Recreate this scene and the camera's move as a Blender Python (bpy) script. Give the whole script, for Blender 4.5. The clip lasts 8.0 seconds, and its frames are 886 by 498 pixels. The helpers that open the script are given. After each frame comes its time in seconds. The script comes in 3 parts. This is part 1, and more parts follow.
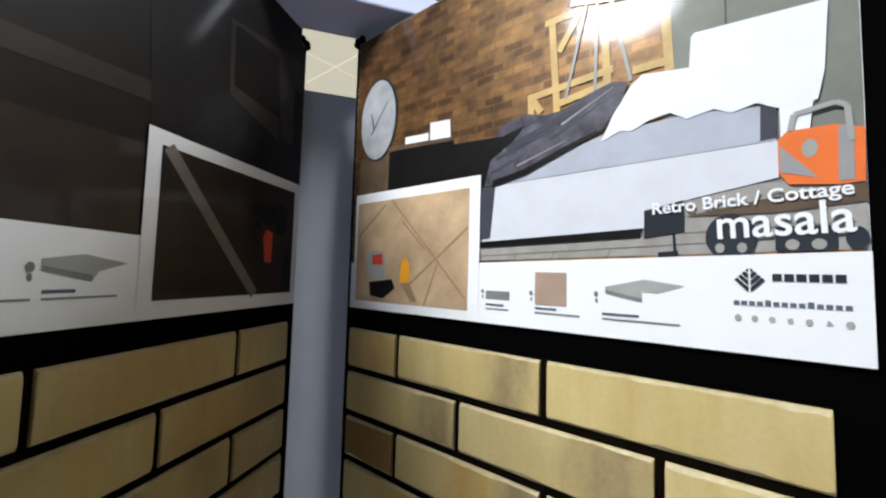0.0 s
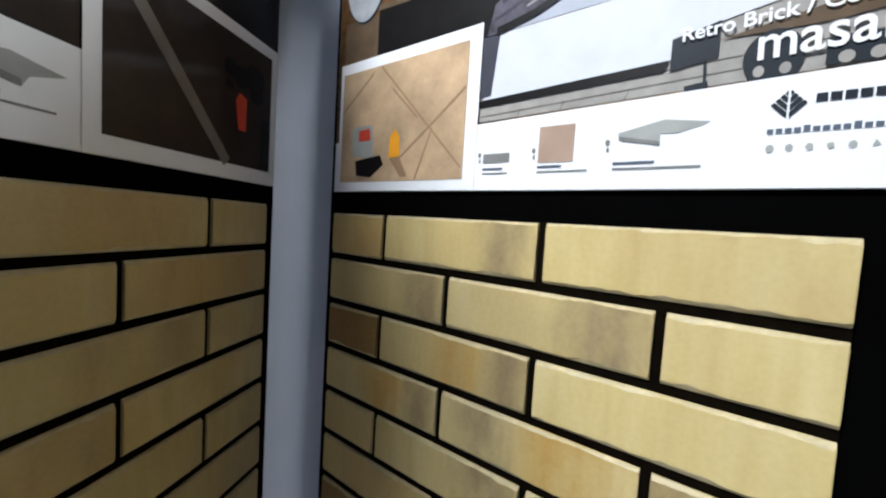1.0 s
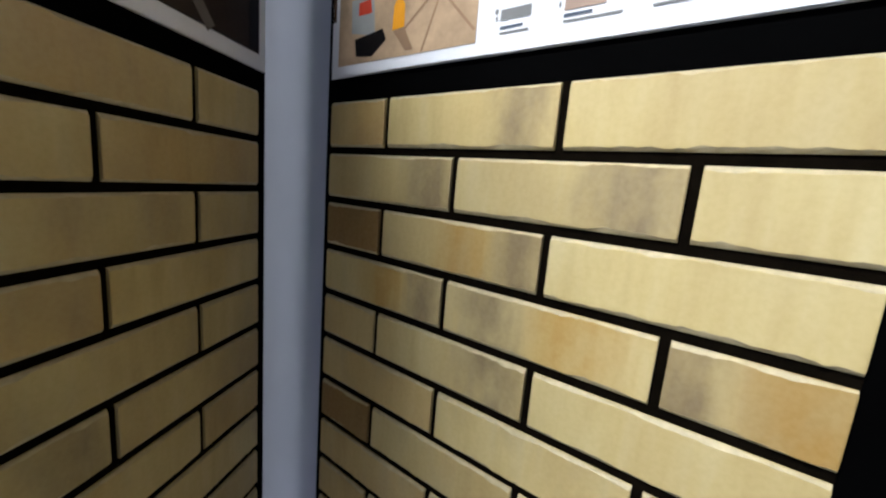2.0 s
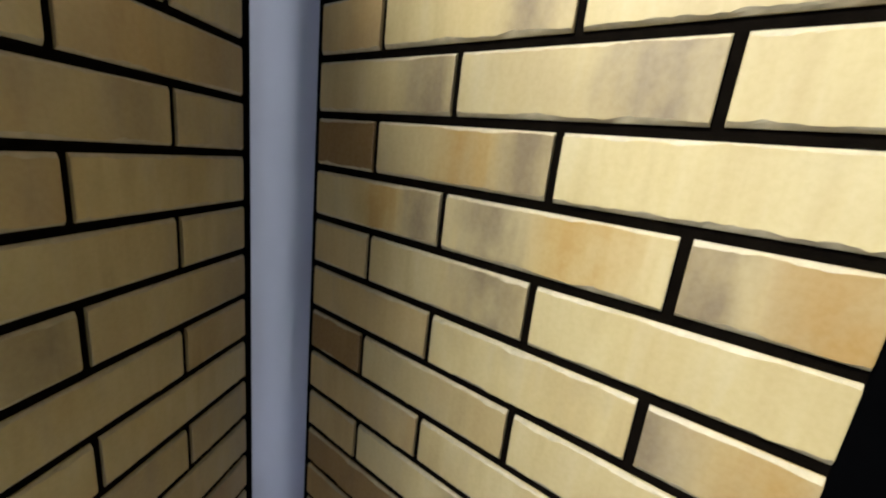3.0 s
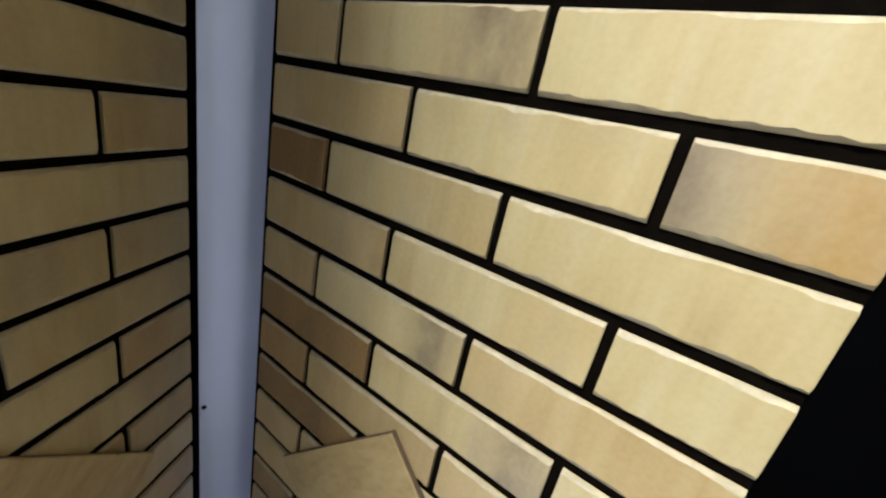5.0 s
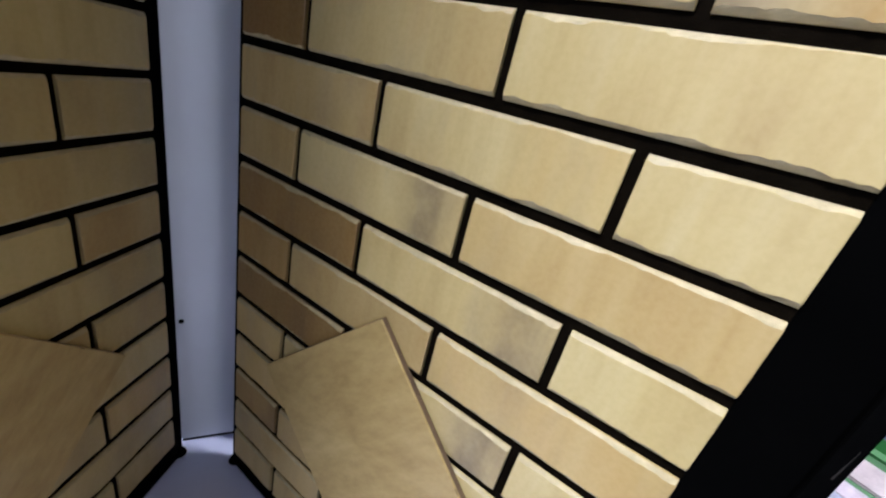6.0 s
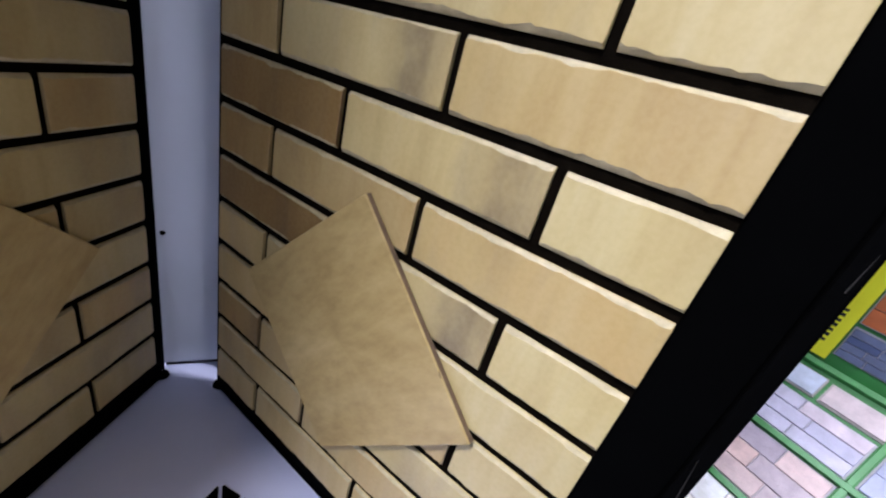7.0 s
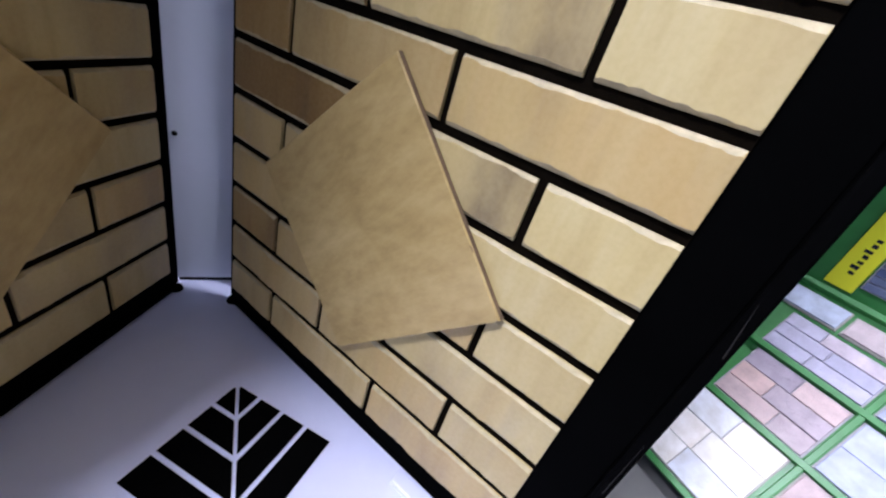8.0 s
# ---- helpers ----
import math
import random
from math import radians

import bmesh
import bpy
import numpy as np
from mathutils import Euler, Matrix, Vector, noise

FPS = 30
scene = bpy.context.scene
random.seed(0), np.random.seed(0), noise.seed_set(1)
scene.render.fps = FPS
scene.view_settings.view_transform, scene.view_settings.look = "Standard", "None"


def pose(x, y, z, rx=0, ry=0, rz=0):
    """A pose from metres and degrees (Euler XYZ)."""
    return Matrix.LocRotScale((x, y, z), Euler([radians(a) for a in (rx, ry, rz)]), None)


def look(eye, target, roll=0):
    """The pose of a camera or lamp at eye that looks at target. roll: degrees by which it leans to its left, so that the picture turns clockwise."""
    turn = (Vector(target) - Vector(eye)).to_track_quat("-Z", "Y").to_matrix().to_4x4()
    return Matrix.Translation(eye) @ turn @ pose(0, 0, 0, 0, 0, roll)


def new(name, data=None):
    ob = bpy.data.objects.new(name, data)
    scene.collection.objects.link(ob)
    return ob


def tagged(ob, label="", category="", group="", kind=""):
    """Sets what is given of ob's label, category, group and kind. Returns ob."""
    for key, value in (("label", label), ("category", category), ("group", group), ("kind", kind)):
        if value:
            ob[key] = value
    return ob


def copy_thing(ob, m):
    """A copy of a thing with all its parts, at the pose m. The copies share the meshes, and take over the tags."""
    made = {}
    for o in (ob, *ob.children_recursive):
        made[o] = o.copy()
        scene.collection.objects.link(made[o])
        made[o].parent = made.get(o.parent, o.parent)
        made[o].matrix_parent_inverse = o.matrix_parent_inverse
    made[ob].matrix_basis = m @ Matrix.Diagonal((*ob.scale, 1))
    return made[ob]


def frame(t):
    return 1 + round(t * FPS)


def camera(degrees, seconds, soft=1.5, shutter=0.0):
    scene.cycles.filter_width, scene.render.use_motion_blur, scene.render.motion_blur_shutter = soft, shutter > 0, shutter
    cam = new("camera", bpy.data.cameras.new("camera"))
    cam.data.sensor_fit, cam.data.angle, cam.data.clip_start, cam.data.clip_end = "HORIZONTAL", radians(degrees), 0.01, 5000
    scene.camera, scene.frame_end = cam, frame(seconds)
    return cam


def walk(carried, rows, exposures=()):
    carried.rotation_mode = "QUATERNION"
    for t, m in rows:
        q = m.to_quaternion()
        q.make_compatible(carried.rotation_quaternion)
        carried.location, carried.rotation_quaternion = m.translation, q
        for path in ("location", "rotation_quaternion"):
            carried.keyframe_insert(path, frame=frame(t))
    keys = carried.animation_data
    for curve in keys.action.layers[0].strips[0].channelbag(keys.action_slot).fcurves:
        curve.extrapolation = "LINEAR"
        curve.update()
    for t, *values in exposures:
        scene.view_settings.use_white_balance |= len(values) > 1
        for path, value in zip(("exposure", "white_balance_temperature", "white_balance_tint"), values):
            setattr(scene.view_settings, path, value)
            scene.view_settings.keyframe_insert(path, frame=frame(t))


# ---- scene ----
cam = camera(97.78, 8.0, soft=2.2)
PATH = [
    (0, (1.2190, -0.4481, 1.5519), (-0.0506, 1.0916, 1.6837), 1.49),
    (0.5, (1.1874, -0.4447, 1.4996), (-0.0264, 1.1448, 1.5098), 4.21),
    (1, (1.1903, -0.4127, 1.4407), (-0.0258, 1.1703, 1.3177), 3.57),
    (1.5, (1.1815, -0.4023, 1.3848), (-0.0182, 1.1806, 1.1500), 3.98),
    (3, (1.1598, -0.3758, 1.2587), (0.0245, 1.2032, 0.7919), 6.55),
    (3.5, (1.1623, -0.3699, 1.2177), (0.0544, 1.2176, 0.7155), 7.47),
    (4, (1.1626, -0.3629, 1.1714), (0.0705, 1.2222, 0.6286), 8.31),
    (5.5, (1.1634, -0.3196, 0.9709), (0.2217, 1.2959, 0.2614), 13.54),
    (6, (1.1735, -0.3181, 0.9139), (0.2770, 1.2928, 0.1384), 13.98),
    (6.5, (1.1928, -0.3276, 0.8512), (0.3031, 1.2677, 0.0366), 15.09),
    (7, (1.2223, -0.3180, 0.7941), (0.3626, 1.2828, -0.0417), 16.01),
    (7.5, (1.2369, -0.3193, 0.7272), (0.4068, 1.2628, -0.1716), 16.64),
    (8, (1.2381, -0.3429, 0.6799), (0.4271, 1.2135, -0.2794), 17.96),
]
EXPOSURES = [(0.0, -0.48, 6300, 6), (0.5, -0.36, 6200, 6), (1.5, -0.24, 6050, 7), (3.0, 0.12, 6100, 10), (4.0, 0.24, 6050, 10), (5.5, 0.22, 5950, 12), (6.5, 0.20, 5900, 16), (8.0, 0.20, 5700, 20)]
walk(cam, [(t, look(eye, target, roll)) for t, eye, target, roll in PATH], EXPOSURES)

# ---- world, lamps ----
world = bpy.data.worlds.new("world")
scene.world = world
world.use_nodes = True
wn = world.node_tree
sky = wn.nodes.new("ShaderNodeTexSky")
sky.sky_type, sky.sun_disc = "NISHITA", False
sky.sun_elevation, sky.sun_rotation = radians(35), radians(200)
wn.links.new(sky.outputs[0], wn.nodes["Background"].inputs[0])
wn.nodes["Background"].inputs[1].default_value = 0.08

CEILING = 2.85
KEY = (0.74, -1.38)
LAMPS = [(KEY, 108), ((1.74, 0.76), 42)]


def area_lamp(name, m, size, watts, color, size_y=0.0):
    lamp = bpy.data.lights.new(name, "AREA")
    lamp.shape = "RECTANGLE" if size_y else "DISK"
    lamp.size, lamp.energy, lamp.color = size, watts, color
    if size_y:
        lamp.size_y = size_y
    ob = new(name, lamp)
    ob.matrix_world = m
    return ob


for (lx, ly), watts in LAMPS:
    area_lamp("downlight_beam", pose(lx, ly, CEILING - 0.052), 0.46, watts, (0.97, 0.97, 1.0))
# daylight through the shop window, behind the walk
area_lamp("window_light", look((2.6, -5.35, 1.55), (2.6, 0, 1.45)), 4.2, 50, (0.58, 0.69, 1.0), 2.2)


# ---- materials ----
class Nodes:
    """Short hand for one node material."""

    def __init__(self, name, rough=0.5, metal=0.0, coat=0.0, spec=0.5):
        self.mat = bpy.data.materials.new(name)
        self.mat.use_nodes = True
        self.tree = self.mat.node_tree
        self.bsdf = self.tree.nodes["Principled BSDF"]
        self.bsdf.inputs["Roughness"].default_value = rough
        self.bsdf.inputs["Metallic"].default_value = metal
        self.bsdf.inputs["Coat Weight"].default_value = coat
        self.bsdf.inputs["Coat Roughness"].default_value = 0.1
        self.bsdf.inputs["Specular IOR Level"].default_value = spec
        self.coord = self.tree.nodes.new("ShaderNodeTexCoord").outputs["Object"]
        self.info = self.tree.nodes.new("ShaderNodeObjectInfo").outputs["Random"]

    def set(self, node, **values):
        for key, value in values.items():
            socket = node.inputs[key.replace("_", " ")]
            if isinstance(value, bpy.types.NodeSocket):
                self.tree.links.new(value, socket)
            else:
                socket.default_value = value
        return node

    def mapped(self, scale, source=None, shuffle=0.0):
        node = self.tree.nodes.new("ShaderNodeMapping")
        self.tree.links.new(source or self.coord, node.inputs["Vector"])
        node.inputs["Scale"].default_value = scale
        if shuffle:
            comb = self.tree.nodes.new("ShaderNodeMath")
            comb.operation = "MULTIPLY"
            self.tree.links.new(self.info, comb.inputs[0])
            comb.inputs[1].default_value = shuffle
            self.tree.links.new(comb.outputs[0], node.inputs["Location"])
        return node.outputs[0]

    def noise(self, vector, scale, detail=3.0, rough=0.55):
        node = self.tree.nodes.new("ShaderNodeTexNoise")
        self.set(node, Vector=vector, Scale=scale, Detail=detail, Roughness=rough)
        return node.outputs[0]

    def ramp(self, fac, *stops):
        node = self.tree.nodes.new("ShaderNodeValToRGB")
        self.tree.links.new(fac, node.inputs[0])
        for k, (place, color) in enumerate(stops):
            stop = node.color_ramp.elements[k] if k < 2 else node.color_ramp.elements.new(place)
            stop.position, stop.color = place, (*color, 1)
        return node.outputs[0]

    def mix(self, fac, a, b, blend="MIX"):
        node = self.tree.nodes.new("ShaderNodeMix")
        node.data_type, node.blend_type = "RGBA", blend
        for socket, value in ((node.inputs[0], fac), (node.inputs[6], a), (node.inputs[7], b)):
            if isinstance(value, bpy.types.NodeSocket):
                self.tree.links.new(value, socket)
            else:
                socket.default_value = (*value, 1) if isinstance(value, tuple) else value
        return node.outputs[2]

    def math(self, operation, a, b, c=0.0):
        node = self.tree.nodes.new("ShaderNodeMath")
        node.operation = operation
        for socket, value in zip(node.inputs, (a, b, c)):
            if isinstance(value, bpy.types.NodeSocket):
                self.tree.links.new(value, socket)
            else:
                socket.default_value = value
        return node.outputs[0]

    def done(self, color, bump=None, depth=0.001, strength=0.5, rough=None):
        if isinstance(color, tuple):
            self.bsdf.inputs["Base Color"].default_value = (*color, 1)
        else:
            self.tree.links.new(color, self.bsdf.inputs["Base Color"])
        if bump is not None:
            node = self.tree.nodes.new("ShaderNodeBump")
            node.inputs["Strength"].default_value, node.inputs["Distance"].default_value = strength, depth
            self.tree.links.new(bump, node.inputs["Height"])
            self.tree.links.new(node.outputs[0], self.bsdf.inputs["Normal"])
        if rough is not None:
            self.tree.links.new(rough, self.bsdf.inputs["Roughness"])
        return self.mat


def worn(name, color, rough=0.5, scale=14.0, vary=0.18, metal=0.0, coat=0.0, bump=0.0, spec=0.5):
    """A plain surface with broad and fine variation."""
    n = Nodes(name, rough, metal, coat, spec)
    broad, fine = n.noise(n.coord, scale, 4), n.noise(n.coord, scale * 14, 2)
    low = tuple(c * (1 - vary) for c in color)
    high = tuple(min(1, c * (1 + vary * 0.6)) for c in color)
    tone = n.ramp(broad, (0.3, low), (0.7, high))
    tone = n.mix(0.12, tone, n.ramp(fine, (0.3, low), (0.7, high)))
    return n.done(tone, fine if bump else None, bump, 0.4)


def clinker(name, flash=0.3, grey=None, rust=None, tint=(1.0, 1.0, 1.0)):
    """Straw-yellow clinker, streaked upright. grey, rust: where along the piece (metres from its middle, half width)
    the kiln flashed it; flash: how strongly it is clouded elsewhere."""
    n = Nodes(name, 0.40, spec=0.5)
    cloud = n.noise(n.mapped((1, 1, 0.5), shuffle=40.0), 10, 4)
    streak = n.noise(n.mapped((1, 1, 0.14), shuffle=28.0), 38, 3, 0.55)
    broad = n.noise(n.mapped((1, 1, 0.5), shuffle=52.0), 9, 3)
    ember = n.noise(n.mapped((1, 1, 0.35), shuffle=76.0), 11, 3)
    speck = n.noise(n.coord, 160, 3)
    tone = n.ramp(cloud, (0.25, (0.45, 0.32, 0.118)), (0.5, (0.56, 0.43, 0.172)), (0.8, (0.64, 0.53, 0.265)))
    tone = n.mix(0.46, tone, n.ramp(streak, (0.28, (0.42, 0.305, 0.12)), (0.5, (0.57, 0.455, 0.20)), (0.72, (0.66, 0.56, 0.30))))
    split = n.tree.nodes.new("ShaderNodeSeparateXYZ")
    n.tree.links.new(n.coord, split.inputs[0])

    def patch(span, field):
        """A flashed patch with a ragged outline."""
        wobble = n.math("MULTIPLY_ADD", n.mix(0.4, field, streak), 0.11, -0.055)
        off = n.math("ABSOLUTE", n.math("ADD", n.math("SUBTRACT", split.outputs[0], span[0]), wobble), 0.0)
        edge = n.math("DIVIDE", off, span[1])
        blot = n.ramp(n.noise(n.mapped((1, 1, 0.6), shuffle=31.0), 30, 4), (0.30, (0.45, 0.45, 0.45)), (0.62, (1, 1, 1)))
        return n.mix(1.0, n.ramp(edge, (0.2, (0.85, 0.85, 0.85)), (1.0, (0, 0, 0))), blot, "MULTIPLY")

    clouded = n.ramp(n.mix(0.25, ember, streak), (0.50, (0, 0, 0)), (0.70, (flash, flash, flash)))
    tone = n.mix(clouded, tone, (0.50, 0.315, 0.085))
    clouded = n.ramp(n.mix(0.28, broad, streak), (0.50, (0, 0, 0)), (0.68, (flash, flash, flash)))
    tone = n.mix(clouded, tone, (0.27, 0.20, 0.11))
    if rust:
        tone = n.mix(patch(rust, ember), tone, (0.43, 0.245, 0.045))
    if grey:
        tone = n.mix(patch(grey, broad), tone, (0.20, 0.145, 0.075))
    each = n.ramp(n.info, (0.0, (0.90, 0.88, 0.85)), (0.45, (0.98, 0.98, 0.98)), (1.0, (1.08, 1.08, 1.06)))
    tone = n.mix(1.0, tone, each, "MULTIPLY")
    tone = n.mix(1.0, tone, tint, "MULTIPLY")
    tone = n.mix(0.06, tone, n.ramp(speck, (0.35, (0.25, 0.19, 0.1)), (0.6, (0.7, 0.6, 0.4))))
    relief = n.mix(0.3, n.noise(n.mapped((1, 1, 0.5), shuffle=40.0), 38, 4), speck)
    return n.done(tone, relief, 0.0009, 0.4)


# firings: p plain, l pale, t tan, g grey at one end, r rust in the middle, b both, d dark brown, k darkest
FIRED = dict(
    p=clinker("straw_clinker", 0.55),
    l=clinker("pale_straw_clinker", 0.12, tint=(1.08, 1.09, 1.08)),
    t=clinker("tan_clinker", 0.5, tint=(0.93, 0.86, 0.78)),
    g=clinker("grey_ended_clinker", 0.3, grey=(0.082, 0.06)),
    r=clinker("rust_flashed_clinker", 0.4, rust=(0.02, 0.06), grey=(0.10, 0.05)),
    b=clinker("grey_and_rust_clinker", 0.4, grey=(-0.05, 0.05), rust=(0.045, 0.07)),
    d=clinker("brown_clinker", 0.8, tint=(0.66, 0.54, 0.40)),
    k=clinker("dark_brown_clinker", 0.8, tint=(0.46, 0.34, 0.22)))
# chipped long edges; the light they catch is put into this pale tone
CHIPPED_LIT = worn("chipped_lit_clinker_edge", (0.52, 0.43, 0.235), 0.5, 60, 0.25, bump=0.0008)


def tile_face():
    """Sand-brown floor tile with slanting cloudy mottling."""
    n = Nodes("sandy_floor_tile", 0.42, spec=0.45)
    turned = n.tree.nodes.new("ShaderNodeMapping")
    turned.inputs["Rotation"].default_value, turned.inputs["Scale"].default_value = (0, radians(25), 0), (1, 1, 0.45)
    n.tree.links.new(n.coord, turned.inputs["Vector"])
    cloud, fleck, fine = n.noise(turned.outputs[0], 13, 6, 0.62), n.noise(turned.outputs[0], 60, 5, 0.65), n.noise(n.coord, 260, 2)
    tone = n.ramp(cloud, (0.30, (0.34, 0.225, 0.075)), (0.5, (0.475, 0.34, 0.125)), (0.70, (0.60, 0.45, 0.19)))
    tone = n.mix(0.35, tone, n.ramp(fleck, (0.32, (0.30, 0.19, 0.06)), (0.52, (0.49, 0.35, 0.13)), (0.72, (0.63, 0.48, 0.22))))
    return n.done(tone, n.mix(0.3, fleck, fine), 0.0012, 0.4)


TILE = tile_face()
# brown clay of the tile edges, with their shade put into the colour
SHADED_CLAY = worn("shaded_brown_clay", (0.17, 0.11, 0.06), 0.8, 40, 0.25, bump=0.0006)
SCUFF = worn("brown_scuff", (0.008, 0.0055, 0.003), 0.8, 90, 0.4)
MORTAR = worn("dark_brown_mortar", (0.0045, 0.0032, 0.0018), 0.9, 60, 0.4, bump=0.0008, spec=0.02)
BLACK = worn("black_lacquered_board", (0.001, 0.001, 0.001), 0.8, 9, 0.4, spec=0.015)
BLACK_STEEL = worn("black_powder_coat", (0.0012, 0.0012, 0.0012), 0.75, 30, 0.3, bump=0.0003, spec=0.02)
WHITE_STEEL = worn("white_powder_coat", (0.72, 0.74, 0.97), 0.32, 5, 0.06, bump=0.0001)
COLUMN_GREY = worn("pale_grey_powder_coat", (0.57, 0.585, 0.65), 0.35, 5, 0.06, bump=0.0001)
PLASTER = worn("wall_paint", (0.20, 0.195, 0.19), 0.75, 3, 0.1, bump=0.0006)
CEIL_WHITE = worn("ceiling_paint", (0.78, 0.74, 0.66), 0.8, 4, 0.06, bump=0.0004)
FLOOR_GREY = worn("grey_floor_tile", (0.16, 0.155, 0.15), 0.3, 3, 0.18, bump=0.0002)
GREEN = worn("green_lacquer", (0.045, 0.23, 0.05), 0.4, 12, 0.2)
YELLOW = worn("yellow_vinyl", (0.90, 0.88, 0.02), 0.4, 8, 0.06)
GLASS = Nodes("window_glass", 0.02)
GLASS.bsdf.inputs["Transmission Weight"].default_value = 1.0
GLASS = GLASS.done((0.95, 0.97, 1.0))
GLOW = Nodes("lamp_diffuser", 0.4)
GLOW.bsdf.inputs["Emission Color"].default_value = (1.0, 0.97, 0.92, 1)
GLOW.bsdf.inputs["Emission Strength"].default_value = 12.0
GLOW = GLOW.done((0.8, 0.8, 0.8))


def print_ink(name, color, vary=0.12, scale=30.0):
    """Ink under the glossy film of a printed sheet."""
    return worn("print_" + name, color, 0.45, scale, vary, coat=0.2, spec=0.12)


# ---- mesh helpers ----
def to_mesh(name, bm):
    me = bpy.data.meshes.new(name)
    bmesh.ops.recalc_face_normals(bm, faces=bm.faces)
    bm.to_mesh(me)
    bm.free()
    return me


def part(name, data, material, parent, label="", m=None):
    """One mesh object under a thing or a part."""
    me = to_mesh(name, data) if isinstance(data, bmesh.types.BMesh) else data
    if material and not me.materials:
        me.materials.append(material)
    ob = new(name, me)
    ob.parent = parent
    if m is not None:
        ob.matrix_basis = m
    return tagged(ob, label=label)


def thing(name, m, label, category, group="", kind=""):
    ob = new(name)
    ob.empty_display_size = 0.05
    ob.matrix_basis = m
    return tagged(ob, label, category, group, kind)


def box(bm, x0, x1, y0, y1, z0, z1, bevel=0.0, segments=2):
    made = bmesh.ops.create_cube(bm, size=1.0, matrix=Matrix.LocRotScale(
        ((x0 + x1) / 2, (y0 + y1) / 2, (z0 + z1) / 2), None, (abs(x1 - x0), abs(y1 - y0), abs(z1 - z0))))
    if bevel:
        edges = list({e for v in made["verts"] for e in v.link_edges})
        bmesh.ops.bevel(bm, geom=edges, offset=bevel, segments=segments, affect="EDGES", profile=0.5)
    return bm


def rounded(x0, x1, y0, y1, z0, z1, bevel=0.002, segments=2):
    return box(bmesh.new(), x0, x1, y0, y1, z0, z1, bevel, segments)


def rod(bm, a, b, r0, r1=None, sides=16):
    a, b = Vector(a), Vector(b)
    turn = (b - a).to_track_quat("Z", "Y").to_matrix().to_4x4()
    bmesh.ops.create_cone(bm, cap_ends=True, segments=sides, radius1=r0, radius2=r0 if r1 is None else r1,
                          depth=(b - a).length, matrix=Matrix.Translation((a + b) / 2) @ turn)
    return bm


def slab(points, y0, y1):
    """A flat sheet of the outline points (x, z), from y0 at the front to y1 at the back."""
    bm = bmesh.new()
    front = [bm.verts.new((x, y0, z)) for x, z in points]
    back = [bm.verts.new((x, y1, z)) for x, z in points]
    bm.faces.new(front)
    bm.faces.new(back[::-1])
    for k in range(len(points)):
        j = (k + 1) % len(points)
        bm.faces.new((front[k], back[k], back[j], front[j]))
    return bm


def rect(x0, x1, z0, z1):
    return [(x0, z0), (x1, z0), (x1, z1), (x0, z1)]


def oval(x, z, rx, rz, count=32, a0=0.0, a1=360.0):
    return [(x + rx * math.cos(radians(a0 + (a1 - a0) * k / count)), z + rz * math.sin(radians(a0 + (a1 - a0) * k / count)))
            for k in range(count)]


def line(x0, z0, x1, z1, wide, wide2=None):
    """A straight stroke as an outline."""
    d = Vector((x1 - x0, z1 - z0)).normalized()
    px, pz = -d.y / 2, d.x / 2
    w2 = wide if wide2 is None else wide2
    return [(x0 - px * wide, z0 - pz * wide), (x1 - px * w2, z1 - pz * w2), (x1 + px * w2, z1 + pz * w2), (x0 + px * wide, z0 + pz * wide)]


def ceramic(w, h, d, seed, rim=0.0046, side=0.0009, drop=0.0026, step=0.0055):
    """A pressed ceramic piece, its face at y = 0 towards -y: cut ends, and long edges worn to a scalloped bevel."""
    shift = Vector((seed * 3.7, seed * 1.3, 3.1))
    nx, nz = max(4, round(w / step)), max(4, round(h / step))
    ring = [(-w / 2 + w * k / nx, -h / 2) for k in range(nx)] + [(w / 2, -h / 2 + h * k / nz) for k in range(nz)]
    ring += [(w / 2 - w * k / nx, h / 2) for k in range(nx)] + [(-w / 2, h / 2 - h * k / nz) for k in range(nz)]
    bm = bmesh.new()
    layers = [[], [], [], []]
    for x, z in ring:
        foot = Vector((x * 60, 9.0 if z > 0 else 2.0, 0)) + shift
        wave = noise.noise(foot * 0.45) * 0.55 + abs(noise.noise(foot)) * 0.75 + noise.noise(foot * 2.3) * 0.22
        deep = max(0.0016, rim * (0.68 + wave))
        edge = side * (1 + 0.8 * noise.noise(Vector((z * 90, x * 9, 5)) + shift))
        ix, iz = max(-w / 2 + edge, min(w / 2 - edge, x)), max(-h / 2 + deep, min(h / 2 - deep, z))
        low = drop * max(0.0, 1 - (h / 2 - abs(z)) / deep)
        y = low + 0.0006
        sag = 0.62 + 0.2 * noise.noise(foot * 1.7)
        layers[0].append(bm.verts.new((x, d, z)))
        layers[1].append(bm.verts.new((x, y, z)))
        layers[2].append(bm.verts.new((x + (ix - x) * 0.6, y * (1 - sag) + 0.0001, z + (iz - z) * 0.55)))
        layers[3].append(bm.verts.new((ix, 0.0, iz)))
    count = len(ring)
    for level, (lower, upper) in enumerate(zip(layers, layers[1:])):
        for k in range(count):
            j = (k + 1) % count
            face = bm.faces.new((lower[k], lower[j], upper[j], upper[k]))
            if level and abs(ring[k][1]) == h / 2 and abs(ring[j][1]) == h / 2:
                face.material_index = 1
    bm.faces.new(layers[-1])
    bm.faces.new(layers[0][::-1])
    bmesh.ops.remove_doubles(bm, verts=bm.verts, dist=0.00005)
    return bm


